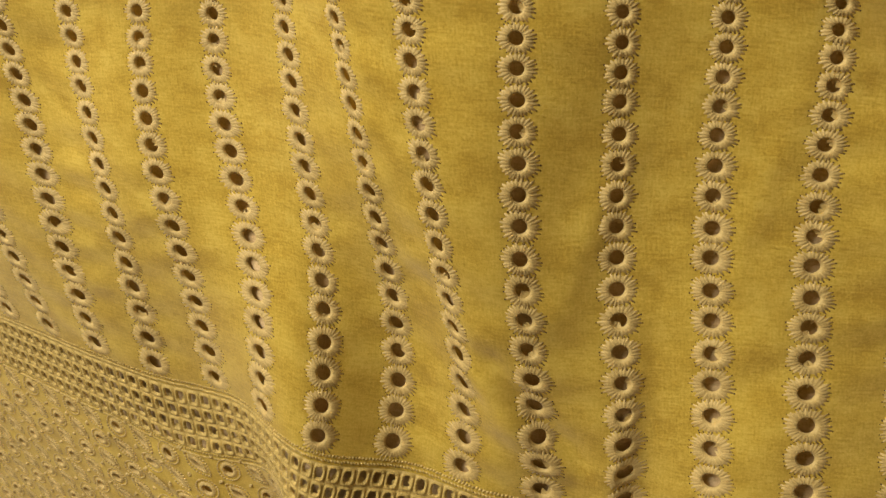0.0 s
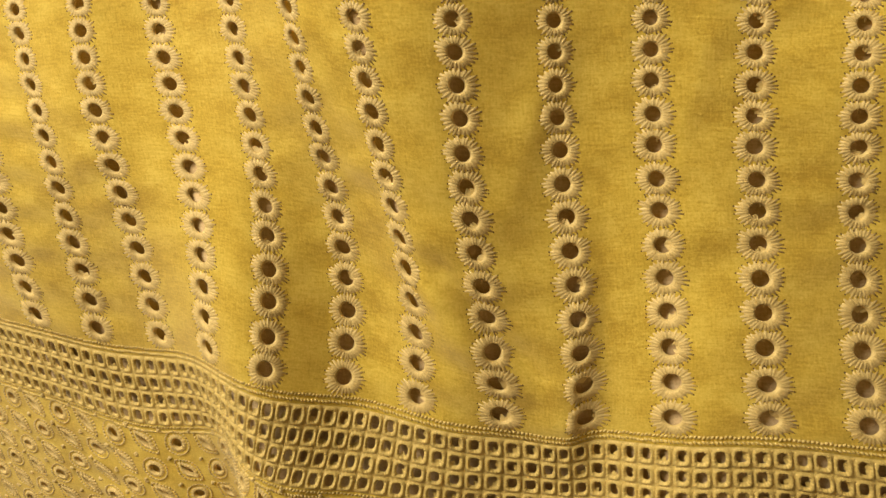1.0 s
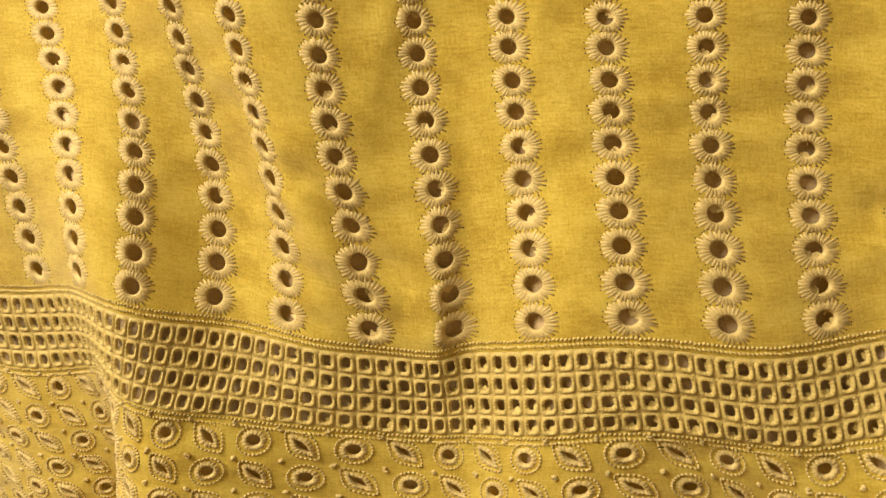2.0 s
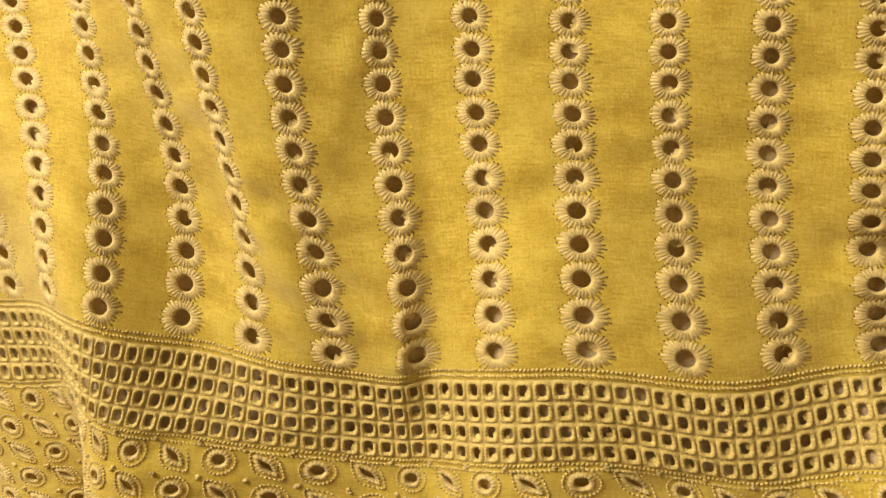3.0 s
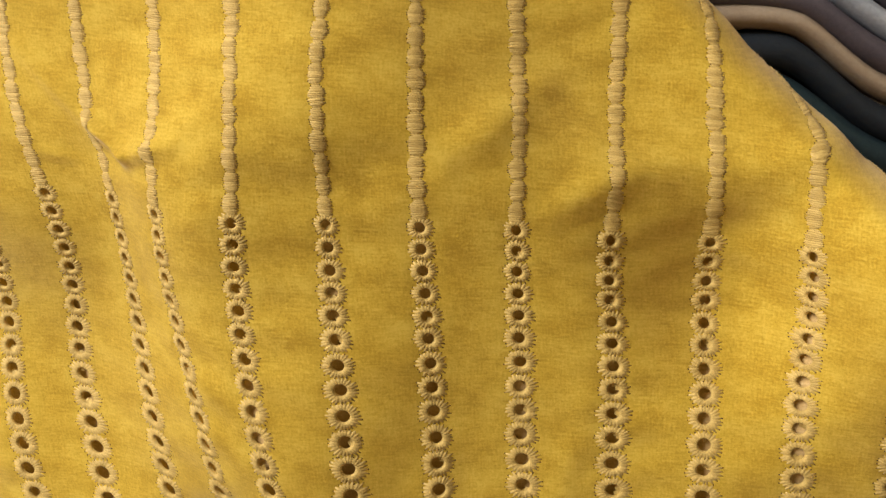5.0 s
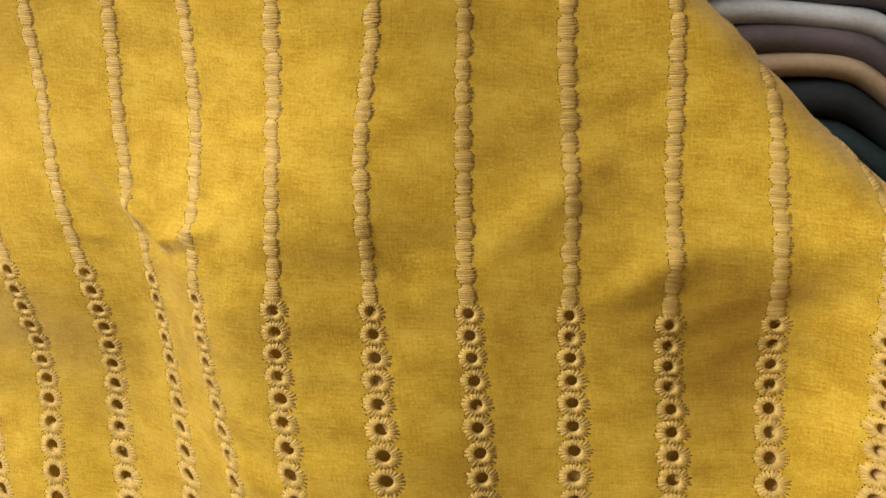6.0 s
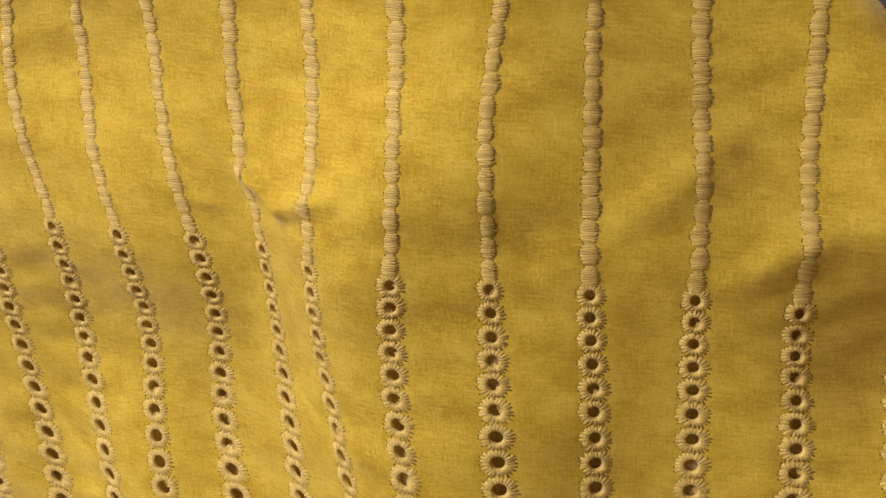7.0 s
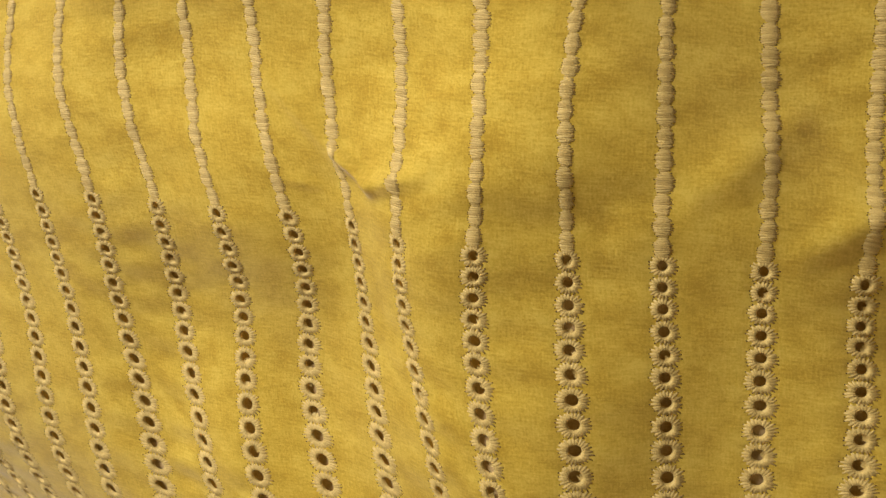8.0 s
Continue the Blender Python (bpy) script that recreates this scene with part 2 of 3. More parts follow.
class Patch:
    """Gathers faces told in c, r and height, and makes one mesh of them on the cloth."""

    def __init__(self):
        self.v, self.f, self.seen, self.dark = [], [], {}, []

    def vert(self, c, r, h=0.0):
        key = (round(c, 5), round(r, 5), round(h, 7))
        if key not in self.seen:
            self.seen[key] = len(self.v)
            self.v.append((c, r, h))
        return self.seen[key]

    def face(self, *ids):
        if len(set(ids)) == len(ids):
            self.f.append(ids)

    def object(self, name, mat, parent, label="", smooth=True, kind=""):
        a = np.array(self.v)
        p = cloth(a[:, 0], a[:, 1], a[:, 2])
        me = bpy.data.meshes.new(name)
        me.from_pydata(p.tolist(), [], self.f)
        uv = me.uv_layers.new(name="weave")
        flat = np.stack([a[:, 0] * COLUMN, length(a[:, 1])], 1)
        idx = np.empty(len(me.loops), dtype=np.int32)
        me.loops.foreach_get("vertex_index", idx)
        uv.data.foreach_set("uv", flat[idx].ravel())
        if smooth:
            me.polygons.foreach_set("use_smooth", np.ones(len(me.polygons), dtype=bool))
        me.materials.append(mat)
        if self.dark:
            me.materials.append(PIT_SHADE)
            which = np.zeros(len(self.f), dtype=np.int32)
            which[self.dark] = 1
            me.polygons.foreach_set("material_index", which)
        ob = new(name, me)
        ob.parent = parent
        return tagged(ob, label, kind=kind)


def rim_of(c0, r0, c1, r1, n):
    """Points round a cell, n to a side, anticlockwise from its lower right corner."""
    pts = []
    for i in range(n):
        pts.append((c1, r0 + (r1 - r0) * i / n))
    for i in range(n):
        pts.append((c1 + (c0 - c1) * i / n, r1))
    for i in range(n):
        pts.append((c0, r1 + (r0 - r1) * i / n))
    for i in range(n):
        pts.append((c0 + (c1 - c0) * i / n, r0))
    return pts


def loop_at(c, r, half_w, half_h, angles, power=2.0, tilt=0.0, point=0.0):
    """A closed loop round (c, r): half sizes in metres, rounded square by power, pointed by point, turned by tilt."""
    out = []
    for t in angles:
        x, y = math.cos(t), math.sin(t)
        k = (abs(x) ** power + abs(y) ** power) ** (-1 / power)
        x, y = x * k * half_w, y * k * half_h
        if point:
            x, y = x * (1 + point * abs(math.cos(t)) ** 6), y * (1 - 0.25 * abs(math.cos(t)) ** 2)
        x, y = x * math.cos(tilt) - y * math.sin(tilt), x * math.sin(tilt) + y * math.cos(tilt)
        out.append((c + x / COLUMN, r + y / step_at(r)))
    return out


def holed_cell(patch, c0, r0, c1, r1, hole, n=4, rings=()):
    """A cell of cloth round a hole; rings are further loops between rim and hole, each with its height."""
    loops = [[(x, y, 0.0) for x, y in rim_of(c0, r0, c1, r1, n)]]
    loops += [[(x, y, h) for x, y in pts] for pts, h in rings]
    loops.append([(x, y, 0.0) for x, y in hole] if not rings else [(x, y, -0.0003) for x, y in hole])
    ids = [[patch.vert(*q) for q in lp] for lp in loops]
    m = 4 * n
    for a, b in zip(ids, ids[1:]):
        for i in range(m):
            patch.face(a[i], a[(i + 1) % m], b[(i + 1) % m], b[i])


def rim_angles(c, r, c0, r0, c1, r1, n):
    return [math.atan2((y - r) * step_at(r), (x - c) * COLUMN) for x, y in rim_of(c0, r0, c1, r1, n)]


def eyelet_size(r):
    """Half width and half height of an eyelet's hole."""
    g = min(max((21 - r) / 21, 0), 1)
    return 0.0015 + 0.0015 * g, 0.0015 + 0.001 * g


COLS = list(range(1, 20))
LOW, HIGH = -16, 42
tunic = tagged(new("tunic"), "mustard yellow cotton tunic with eyelet embroidery hanging on a wall", "tunic")

# The sheet itself, with a true hole in every eyelet.
sheet = Patch()
cuts = {}
for c in COLS:
    for r in range(22):
        cuts[(c * 16 - 4, r * 8 - 4)] = (c, r)
skip = set()
for (i, j), (c, r) in cuts.items():
    skip.update((i + a, j + b) for a in range(8) for b in range(8))
for i in range(0, 25 * 16):
    for j in range(-6, HIGH * 8):
        if (i, j) in skip:
            continue
        q = [(i / 16, j / 8), ((i + 1) / 16, j / 8), ((i + 1) / 16, (j + 1) / 8), (i / 16, (j + 1) / 8)]
        sheet.face(*[sheet.vert(*k) for k in q])
for i in range(0, 25 * 16):
    sheet.face(sheet.vert(i / 16, -0.9, -0.0003), sheet.vert((i + 1) / 16, -0.9, -0.0003), sheet.vert((i + 1) / 16, -0.75), sheet.vert(i / 16, -0.75))
for (i, j), (c, r) in cuts.items():
    box = (i / 16, j / 8, i / 16 + 0.5, j / 8 + 1)
    ang = rim_angles(c, r, *box, 8)
    w, hh = eyelet_size(r)
    holed_cell(sheet, *box, loop_at(c, r, w, hh, ang), 8, [(loop_at(c, r, w + 0.001, hh + 0.001, ang), 0.0)])
sheet.object("cloth", YELLOW, tunic, "mustard yellow woven cotton")


# The lower panel: round and leaf-shaped eyelets by turns.
DROP = 1.17
panel, motifs = Patch(), []
for k in range(11):
    top = -3.34 - k * DROP
    for i in range(-4, 21 * 2):
        c0 = i / 2
        box = (c0, top - DROP, c0 + 0.5, top)
        c, r = c0 + 0.25, top - DROP / 2 - 0.12
        ang = rim_angles(c, r, *box, 4)
        leaf = (i + k) % 2 == 0
        if leaf:
            hole = loop_at(c, r, 0.0024, 0.0011, ang, tilt=-0.75, point=0.35)
        else:
            hole = loop_at(c, r, 0.0020, 0.0020, ang)
        holed_cell(panel, *box, hole, 4)
        if 1.0 < c < 19.4:
            motifs.append((c + 0.06 * (-3.34 - r), r, leaf))
panel.v = [(c + 0.06 * (-3.34 - r), r, h) for c, r, h in panel.v]
panel.object("hem_panel", YELLOW, tunic, "pale yellow eyelet cotton")


# The ladder band: four rows of square holes with raised thread rims.
band, wraps = Patch(), []
RUNG = 0.625
for k in range(4):
    top = -0.84 - k * RUNG
    for i in range(0, 21 * 5):
        box = (i / 5, top - RUNG, i / 5 + 0.2, top)
        c, r = i / 5 + 0.1 + random.uniform(-0.006, 0.006), top - RUNG / 2 + random.uniform(-0.02, 0.02)
        ang = rim_angles(c, r, *box, 4)
        g, q = random.uniform(0.9, 1.08), random.uniform(0.92, 1.06)
        rings = [(loop_at(c, r, 0.00238, 0.00275, ang, 5), 0.0001), (loop_at(c, r, 0.0021, 0.0025, ang, 4), 0.0006),
                 (loop_at(c, r, 0.0017 * g, 0.0021 * q, ang, 3.2), 0.0005)]
        wraps.append((c, r, g, q))
        holed_cell(band, *box, loop_at(c, r, 0.00125 * g, 0.00165 * q, ang, 2.7), 4, rings)
band.object("ladder_band", LADDER, tunic, "openwork band of square holes with tan thread rims", kind="stuff")


# Lining behind the holes.
back = Patch()
for i in range(-8, 23 * 4):
    for j in range(LOW * 2, HIGH * 2):
        q = [(i / 4, j / 2), ((i + 1) / 4, j / 2), ((i + 1) / 4, (j + 1) / 2), (i / 4, (j + 1) / 2)]
        ids = []
        for a, b in q:
            deep = 0.0030 + 0.0024 * noise.noise((a * 0.7, b * 0.25, 3.0)) + 0.0012 * noise.noise((a * 3, b * 1.1, 9.0))
            ids.append(back.vert(a, b, -max(deep, 0.0013)))
        back.face(*ids)
back.object("lining", LINING, tunic, "dull yellow cotton lining behind the eyelets")


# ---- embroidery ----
def pit_shade(p, c, r, size):
    """The needle's hole at a stitch's end, its shade painted as a flat disc."""
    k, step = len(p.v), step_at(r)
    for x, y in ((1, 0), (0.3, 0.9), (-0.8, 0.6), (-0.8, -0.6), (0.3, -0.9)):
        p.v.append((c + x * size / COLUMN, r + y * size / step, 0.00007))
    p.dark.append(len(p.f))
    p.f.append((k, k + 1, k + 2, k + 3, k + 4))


def stitch(p, stations):
    """One laid thread: a rounded ridge through stations of (c, r, height, half width in metres, and its direction's normal)."""
    k = len(p.v)
    for c, r, h, w, nx, ny in stations:
        dc, dr = nx * w / COLUMN, ny * w / step_at(r)
        p.v += [(c - dc, r - dr, h - 0.75 * w), (c, r, h), (c + dc, r + dr, h - 0.75 * w)]
    for i in range(len(stations) - 1):
        a = k + 3 * i
        p.f += [(a, a + 3, a + 4, a + 1), (a + 1, a + 4, a + 5, a + 2)]
    z = k + 3 * (len(stations) - 1)
    p.f.append((z, z + 2, z + 1))


def stitched_ring(c, r, hole_w, hole_h, wide_w, wide_h, stitches, tilt=0.0, point=0.0, proud=0.00053, spikes=0.14, pits=True):
    """A satin-stitched ring: a padded lip round the hole and over it every stitch, run out to a point on the cloth."""
    p = Patch()
    n = stitches
    ang = [2 * math.pi * (i + random.uniform(-0.22, 0.22)) / n for i in range(n)]
    lp_in = loop_at(c, r, hole_w, hole_h, ang, 2.0, tilt, point)
    lp_out = loop_at(c, r, wide_w, wide_h, ang, 2.3, tilt, point)
    rows = []
    for f, h in ((-0.1, -0.0007), (-0.02, 0.0001), (0.16, proud - 0.00016), (0.55, 0.68 * proud - 0.0002), (0.84, -0.00002), (0.93, -0.00012)):
        rows.append([len(p.v) + i for i in range(n)])
        for i in range(n):
            p.v.append((lp_in[i][0] + (lp_out[i][0] - lp_in[i][0]) * f, lp_in[i][1] + (lp_out[i][1] - lp_in[i][1]) * f, h))
    for a, b in zip(rows, rows[1:]):
        for i in range(n):
            p.f.append((a[i], b[i], b[(i + 1) % n], a[(i + 1) % n]))
    step = step_at(r)
    for i in range(n):
        reach = 1.0 + spikes * random.uniform(-0.6, 1.4)
        ends = []
        ax, ay = (lp_out[i][0] - lp_in[i][0]) * COLUMN, (lp_out[i][1] - lp_in[i][1]) * step
        size = math.hypot(ax, ay)
        nx, ny = -ay / size, ax / size
        round_in = math.pi * (hole_w + hole_h) / n
        for f, h, grow in ((0.0, 0.0002, 0.42), (0.14, proud * random.uniform(0.95, 1.08), 0.5), (0.55, 0.72 * proud, 0.57), (reach, 0.00016, 0.42)):
            ends.append((lp_in[i][0] + ax / COLUMN * f, lp_in[i][1] + ay / step * f, h, round_in * (1 + 0.45 * f) * grow, nx, ny))
        stitch(p, ends)
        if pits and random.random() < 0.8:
            pit_shade(p, lp_in[i][0] + ax / COLUMN * (reach + 0.09), lp_in[i][1] + ay / step * (reach + 0.09), random.uniform(0.00016, 0.0003))
    return p


def join(target, p):
    k = len(target.v)
    target.dark += [i + len(target.f) for i in p.dark]
    target.v += p.v
    target.f += [tuple(i + k for i in f) for f in p.f]


def flap(p, c, r, half_w, half_h, start, spread, depth):
    """A scrap of the cut cloth, turned back inside a hole."""
    k, n = len(p.v), 5
    step = step_at(r)
    for i in range(n + 1):
        t = start + spread * i / n
        p.v.append((c + half_w * 1.05 * math.cos(t) / COLUMN, r + half_h * 1.05 * math.sin(t) / step, -0.0005))
    for i in range(n + 1):
        t = start + spread * i / n
        g = random.uniform(0.15, 0.7)
        p.v.append((c + half_w * g * math.cos(t) / COLUMN, r + half_h * g * math.sin(t) / step, -depth * random.uniform(0.6, 1.3)))
    for i in range(n):
        p.f.append((k + i, k + i + 1, k + n + 2 + i, k + n + 1 + i))


def eyelet_patch(c, r):
    w, hh = eyelet_size(r)
    step = step_at(r)
    return stitched_ring(c + random.uniform(-0.006, 0.006), r + random.uniform(-0.03, 0.03), w * 0.97, hh * 0.97,
                         (0.0034 + 0.0029 * (21 - r) / 21) * random.uniform(0.97, 1.03), step * 0.51, round(19 + 9 * (21 - r) / 21) + random.choice((-1, 0, 1)), random.uniform(-0.1, 0.1))


far_rings = Patch()
for c in COLS:
    for r in range(22):
        ring = eyelet_patch(c, r)
        w, hh = eyelet_size(r)
        if random.random() < 0.45:
            flap(ring, c, r, w, hh, random.choice((-1.6, -0.9, 0.2, 3.6)) + random.uniform(-0.4, 0.4), random.uniform(0.9, 2.2), 0.0011)
        if random.random() < 0.45:
            x, k = c + random.uniform(-0.3, 0.4) * w / COLUMN, len(ring.v)
            drop = random.uniform(0.25, 0.6) * hh / step_at(r)
            y = r + 0.95 * hh / step_at(r)
            for dx, dy, h in ((-0.0002, 0, -0.0004), (0.0002, 0, -0.0004), (0.0003, -drop, -0.0012), (-0.0001, -drop, -0.0012), (0, 0, -0.0001), (0.0001, -drop, -0.0009)):
                ring.v.append((x + dx / COLUMN, y + dy, h))
            ring.f += [(k, k + 4, k + 5, k + 3), (k + 4, k + 1, k + 2, k + 5), (k + 3, k + 5, k + 2)]
        if 7 <= c <= 19:
            ring.object("eyelet", THREAD, tunic)
        else:
            join(far_rings, ring)
far_rings.object("outer_eyelet_stitching", THREAD, tunic, kind="stuff")


def satin_dot(c, r):
    """A padded oval of close level stitches, wider than the join between two."""
    p = Patch()
    n, m = 10, 6
    step = step_at(r)
    half_h, half_w = step * 0.5, 0.0022 * random.uniform(0.92, 1.06)
    shift = random.uniform(-0.01, 0.01)
    rows = []
    for j in range(n + 1):
        t = -1 + 2 * j / n
        w = half_w * (1 - 0.55 * abs(t) ** 3.2) * 0.93
        rows.append([len(p.v) + i for i in range(m + 1)])
        for i in range(m + 1):
            s = -1 + 2 * i / m
            p.v.append((c + shift + s * w / COLUMN, r + t * half_h / step, 0.00045 * (1 - abs(s) ** 2.8) * (1 - 0.9 * abs(t) ** 4) - 0.0001))
    for a, b in zip(rows, rows[1:]):
        for i in range(m):
            p.f.append((a[i], a[i + 1], b[i + 1], b[i]))
    count = 10
    for j in range(count):
        t = -1 + 2 * (j + 0.5) / count
        w = half_w * (1 - 0.55 * abs(t) ** 3.2)
        top = 0.0006 * (1 - 0.75 * abs(t) ** 3.2) * random.uniform(0.93, 1.05)
        tilt = random.uniform(-0.05, 0.05)
        ends = []
        left, right = w * random.uniform(0.95, 1.13), w * random.uniform(0.95, 1.13)
        for s, h in ((-left, 0.0001), (-0.6 * left, 0.85 * top), (0, top), (0.6 * right, 0.85 * top), (right, 0.0001)):
            ends.append((c + shift + s / COLUMN, r + t * half_h / step + tilt * s / half_w, h, half_h / count * 1.05, 0.0, 1.0))
        stitch(p, ends)
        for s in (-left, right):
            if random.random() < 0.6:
                pit_shade(p, c + shift + s * 1.07 / COLUMN, r + t * half_h / step, random.uniform(0.00013, 0.00024))
    return p


far_dots = Patch()
for c in COLS:
    for r in range(22, HIGH):
        dot = satin_dot(c, r - 0.15)
        if 5 <= c <= 19 and r < 37:
            dot.object("satin_dot", THREAD, tunic)
        else:
            join(far_dots, dot)
far_dots.object("outer_dot_stitching", THREAD, tunic, kind="stuff")

# Rings of the lower panel, each with its halo of small stitches.
halo = Patch()


def bead(patch, c, r, long_m, wide_m, high, turn):
    """One small stitch, a low rounded lozenge."""
    step = step_at(r)
    k = len(patch.v)
    ca, sa = math.cos(turn), math.sin(turn)
    for x, y, h in ((-1, 0, 0), (0, -1, 0), (1, 0, 0), (0, 1, 0), (-0.45, 0, 1), (0.45, 0, 1)):
        a, b = x * long_m, y * wide_m
        patch.v.append((c + (a * ca - b * sa) / COLUMN, r + (a * sa + b * ca) / step, h * high - 0.00005))
    for f in ((0, 1, 4), (1, 5, 4), (1, 2, 5), (2, 3, 5), (3, 4, 5), (3, 0, 4)):
        patch.f.append(tuple(k + i for i in f))


for c, r, leaf in motifs:
    if leaf:
        ring = stitched_ring(c, r, 0.0023, 0.00105, 0.0037, 0.0027, 17, -0.75, 0.35, 0.0007, 0.05, False)
        around = loop_at(c, r, 0.0049, 0.0037, [2 * math.pi * i / 26 for i in range(26)], 2, -0.75, 0.25)
    else:
        ring = stitched_ring(c, r, 0.00195, 0.00195, 0.0035, 0.0035, 17, 0, 0, 0.0007, 0.05, False)
        around = loop_at(c, r, 0.0046, 0.0046, [2 * math.pi * i / 26 for i in range(26)])
    if r > -7.5:
        ring.object("leaf_eyelet" if leaf else "round_eyelet", THREAD, tunic)
    else:
        join(halo, ring)
    for i, (x, y) in enumerate(around):
        x2, y2 = around[(i + 1) % 26]
        bead(halo, x, y, 0.00062, 0.00042, 0.00065, math.atan2((y2 - y) * step_at(r), (x2 - x) * COLUMN))
    for a in range(3):
        bead(halo, c - 0.25 + random.uniform(-0.02, 0.02), r + 0.52 + random.uniform(-0.06, 0.06), 0.0009, 0.0007, 0.0009, a)
halo.object("halo_stitches", THREAD, tunic, "small running stitches round the lower eyelets", kind="stuff")

# Corded stitch lines above and below the ladder band, and the fine rungs between its holes.
for name, level, slant in (("cord", -0.56, 0.6), ("cord", -0.72, -0.6), ("cord", -3.42, 0.6), ("cord", -3.6, -0.6)):
    cord = Patch()
    c = 2.5
    while c < 20.5:
        bead(cord, c, level + random.uniform(-0.015, 0.015), 0.00085, 0.00045, 0.0006, slant + random.uniform(-0.15, 0.15))
        c += 0.045
    cord.object(name, LADDER, tunic)
wrapping = Patch()
for c, r, g, q in wraps:
    if not 3 < c < 20:
        continue
    n = 13
    turns = [2 * math.pi * (i + random.uniform(-0.3, 0.3)) / n for i in range(n)]
    inner, outer = loop_at(c, r, 0.0013 * g, 0.0017 * q, turns, 2.7), loop_at(c, r, 0.0024, 0.00275, turns, 4)
    for (x0, y0), (x1, y1) in zip(inner, outer):
        ax, ay = (x1 - x0) * COLUMN, (y1 - y0) * step_at(r)
        size = math.hypot(ax, ay)
        ends = [(x0 + (x1 - x0) * f, y0 + (y1 - y0) * f, h, 0.0003, -ay / size, ax / size) for f, h in ((0.0, 0.0), (0.4, 0.00085), (1.0, 0.0003))]
        stitch(wrapping, ends)
for c, r, g, q in wraps:
    if 3 < c < 20 and random.random() < 0.6:
        flap(wrapping, c, r, 0.0013 * g, 0.0017 * q, random.uniform(-2.6, -0.2), random.uniform(0.8, 2.0), 0.0009)
wrapping.object("rim_stitching", LADDER, tunic, kind="stuff")
rungs = Patch()
for i in range(2 * 5, 20 * 5 + 1):
    for k in range(16):
        r = -0.84 - (k + 0.5) * RUNG / 4
        bead(rungs, i / 5 + random.uniform(-0.004, 0.004), r, 0.0006, 0.0003, 0.0003, 1.57 + random.uniform(-0.3, 0.3))
for k in range(1, 4):
    for i in range(2 * 5 * 4, 20 * 5 * 4):
        bead(rungs, (i + 0.5) / 20, -0.84 - k * RUNG, 0.0006, 0.0003, 0.0003, random.uniform(-0.3, 0.3))
rungs.object("rung_stitching", LADDER, tunic, kind="stuff")


# The sleeve, hanging behind the flank.
sleeve = bmesh.new()
ring_ids = []
for j in range(13):
    z = 1.166 + 0.2 * j / 12
    ring_ids.append([sleeve.verts.new((0.012 + (0.049 - 0.02 * j / 12) * math.cos(2 * math.pi * i / 24) + 0.004 * math.sin(j * 0.9 + i), 0.128 + 0.013 * math.sin(2 * math.pi * i / 24), z + 0.006 * math.sin(i * 0.5))) for i in range(24)])
for a, b in zip(ring_ids, ring_ids[1:]):
    for i in range(24):
        sleeve.faces.new((a[i], a[(i + 1) % 24], b[(i + 1) % 24], b[i])).smooth = True
flat = sleeve.loops.layers.uv.new("weave")
for f in sleeve.faces:
    for lo in f.loops:
        lo[flat].uv = (lo.vert.co.x, lo.vert.co.z)
sleeve_mesh = bpy.data.meshes.new("sleeve")
sleeve.to_mesh(sleeve_mesh)
sleeve.free()
sleeve_mesh.materials.append(YELLOW)
new("sleeve", sleeve_mesh).parent = tunic


# ---- the striped cloths on the wall ----
def dyed(name, dark, light):
    return plain(name, dark, light, 40.0, 0.75, 0.4, 0.0006)


# From the top: a folded edge's distance down the slope, its thickness and dye.
FOLDS = [
    (0.053, 0.011, dyed("rose_grey", (0.3, 0.24, 0.22), (0.42, 0.35, 0.33))), (0.038, 0.006, dyed("dark_plum", (0.05, 0.042, 0.055), (0.1, 0.085, 0.1))),
    (0.0275, 0.0065, dyed("silver_blue", (0.3, 0.33, 0.38), (0.5, 0.54, 0.6))), (0.0165, 0.0075, dyed("plum", (0.07, 0.06, 0.075), (0.12, 0.1, 0.12))),
    (0.006, 0.0062, dyed("beige", (0.34, 0.26, 0.18), (0.46, 0.37, 0.27))), (-0.008, 0.0085, dyed("navy", (0.008, 0.014, 0.024), (0.018, 0.028, 0.04))),
    (-0.023, 0.0085, dyed("teal", (0.01, 0.03, 0.042), (0.02, 0.05, 0.065))), (-0.038, 0.008, dyed("umber", (0.045, 0.035, 0.025), (0.08, 0.062, 0.045))),
    (-0.053, 0.009, dyed("charcoal", (0.02, 0.018, 0.018), (0.04, 0.035, 0.034))), (-0.069, 0.009, dyed("brown_grey", (0.05, 0.04, 0.03), (0.085, 0.07, 0.055))),
]
WALL = 0.16


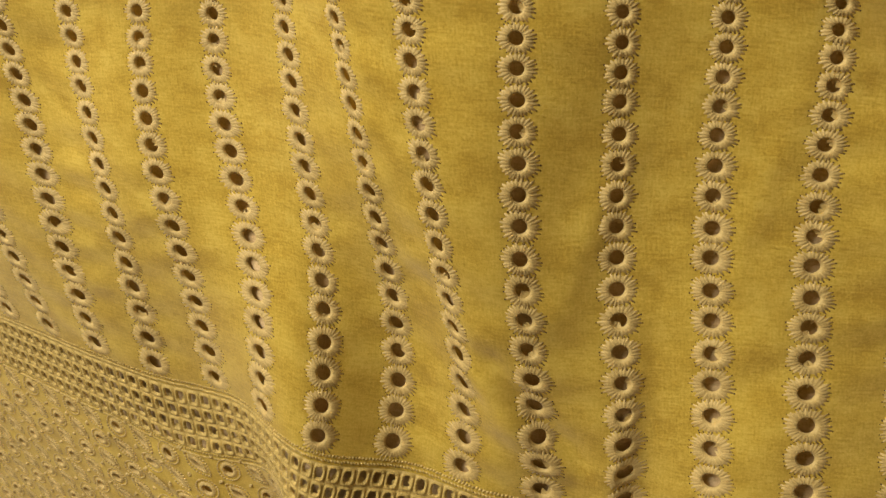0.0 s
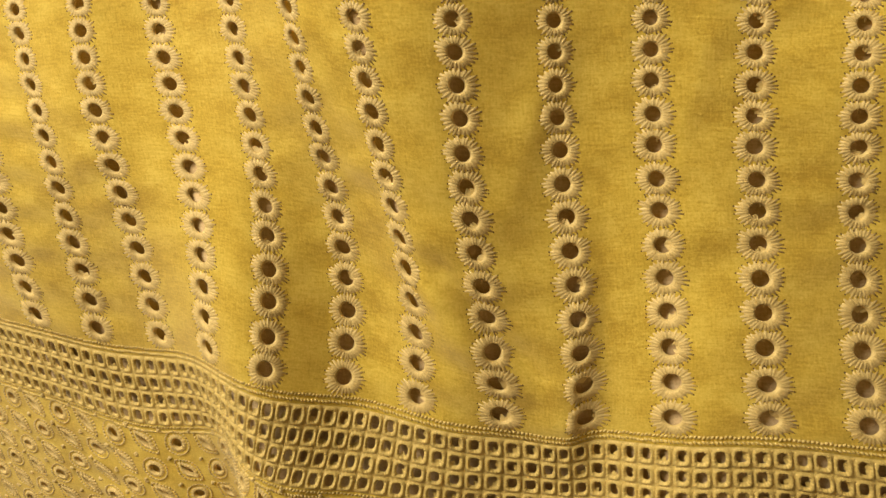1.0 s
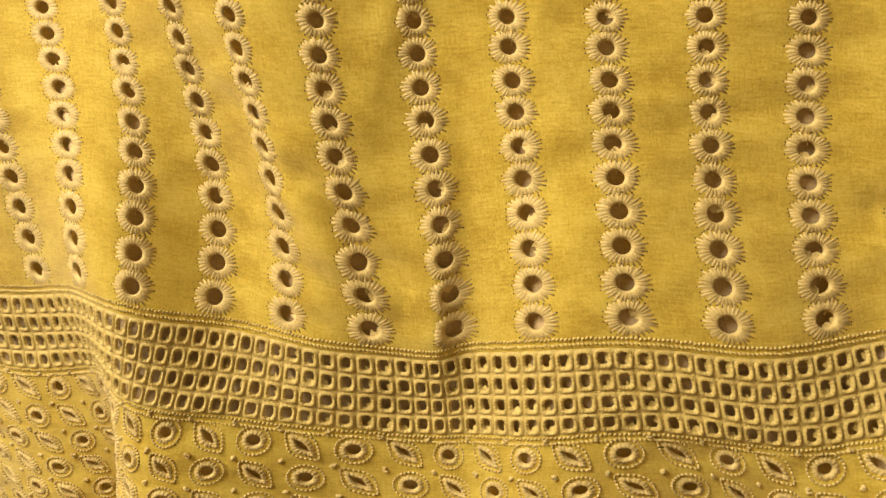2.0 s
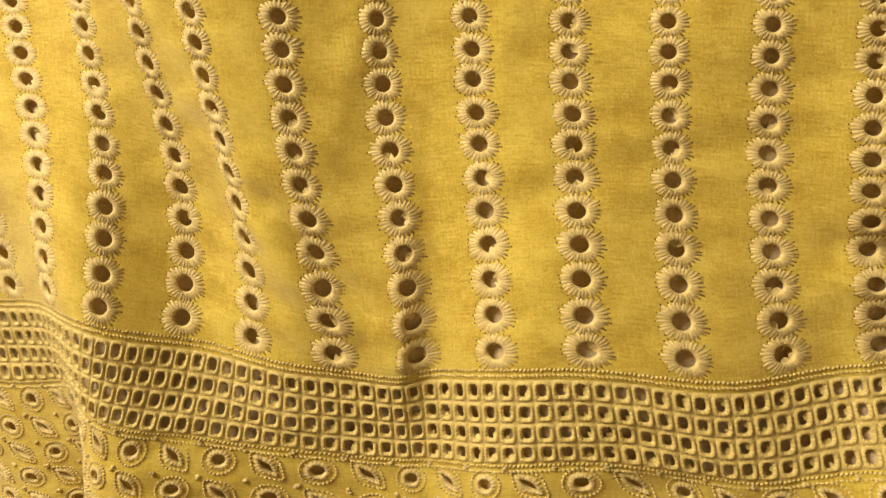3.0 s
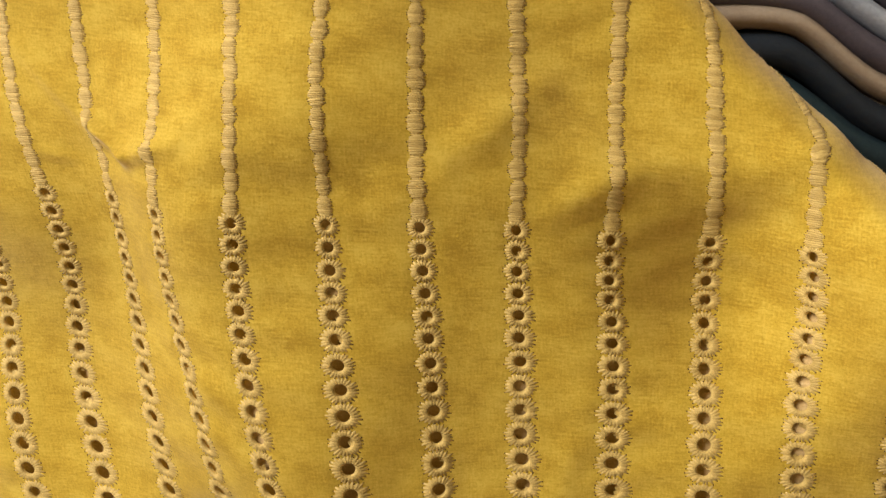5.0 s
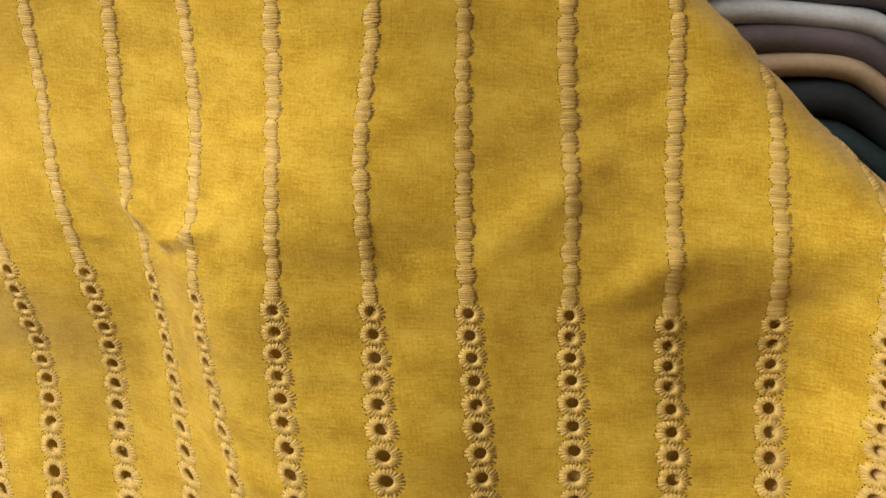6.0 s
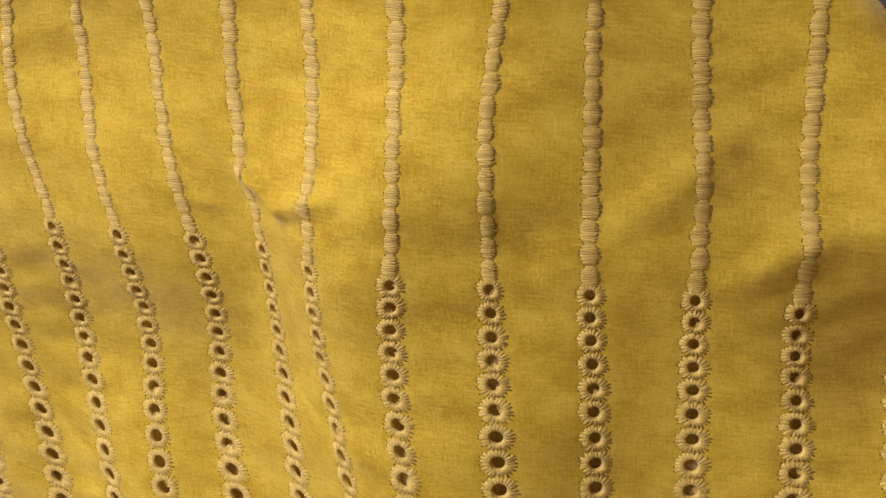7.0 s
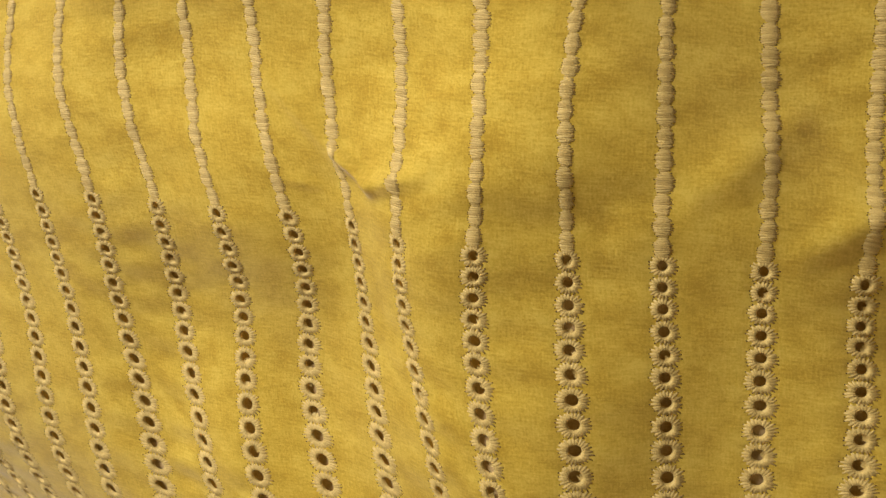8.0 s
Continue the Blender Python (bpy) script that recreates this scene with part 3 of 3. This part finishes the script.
def folded_cloth(level, thick, mat):
    """A cloth folded over, seen by its rounded edge: level, then down along a slope."""
    verts, faces = [], []
    path = []
    for i in range(40):
        s = i / 39
        x = 0.02 + 0.3 * s
        bend = sum(k * 0.5 * (x - knee + math.hypot(x - knee, 0.008)) for knee, k in ((0.143, 0.72), (0.183, -0.42)))
        path.append((x + level * 0.25, 1.1615 + level - bend + 0.0015 * math.sin(x * 60 + level * 90)))
    n = 10
    for x, z in path:
        for k in range(n):
            t = -math.pi / 2 + math.pi * k / (n - 1)
            verts.append((x, WALL - 0.002 - 0.016 * math.cos(t) ** 0.8 if 0 < k < n - 1 else WALL - 0.002, z + thick * math.sin(t)))
    for i in range(len(path) - 1):
        for k in range(n - 1):
            faces.append((i * n + k, (i + 1) * n + k, (i + 1) * n + k + 1, i * n + k + 1))
        faces.append((i * n + n - 1, (i + 1) * n + n - 1, (i + 1) * n, i * n))
    faces.append(tuple(range(n)))
    faces.append(tuple((len(path) - 1) * n + k for k in reversed(range(n))))
    me = bpy.data.meshes.new("folded_cloth")
    me.from_pydata(verts, [], faces)
    me.polygons.foreach_set("use_smooth", np.ones(len(me.polygons), dtype=bool))
    me.materials.append(mat)
    return new("folded_cloth", me)


LABELS = ["rose grey", "dark plum", "silver blue", "dusky plum", "beige", "navy", "dark teal", "umber brown", "charcoal", "brown grey"]
for (level, thick, mat), words in zip(FOLDS, LABELS):
    tagged(folded_cloth(level, thick, mat), words + " folded cloth hanging on a cream wall", "cloth", "striped folded cloths")


# ---- the room ----
def block(name, x0, y0, z0, x1, y1, z1, mat):
    bm = bmesh.new()
    bmesh.ops.create_cube(bm, size=1)
    for v in bm.verts:
        v.co = Vector(((x0 + x1) / 2 + v.co.x * (x1 - x0), (y0 + y1) / 2 + v.co.y * (y1 - y0), (z0 + z1) / 2 + v.co.z * (z1 - z0)))
    me = bpy.data.meshes.new(name)
    bm.to_mesh(me)
    bm.free()
    me.materials.append(mat)
    return tagged(new(name, me), kind="structure")


block("wall_north", -1.25, WALL, 0, 1.8, WALL + 0.12, 2.5, PAINT)
block("wall_south", -1.25, -2.62, 0, 1.8, -2.5, 2.5, PAINT)
block("wall_east", 1.8, -2.62, 0, 1.92, WALL + 0.12, 2.5, PAINT)
block("floor", -1.37, -2.62, -0.1, 1.92, WALL + 0.12, 0, BOARDS)
block("ceiling", -1.37, -2.62, 2.5, 1.92, WALL + 0.12, 2.6, WHITE)
west = tagged(new("wall_west"), kind="structure")
for y0, y1, z0, z1 in ((-2.62, -1.15, 0, 2.5), (-0.25, WALL + 0.12, 0, 2.5), (-1.15, -0.25, 0, 1.5), (-1.15, -0.25, 2.4, 2.5)):
    ob = block("wall_panel", -1.37, y0, z0, -1.25, y1, z1, PAINT)
    ob.parent = west
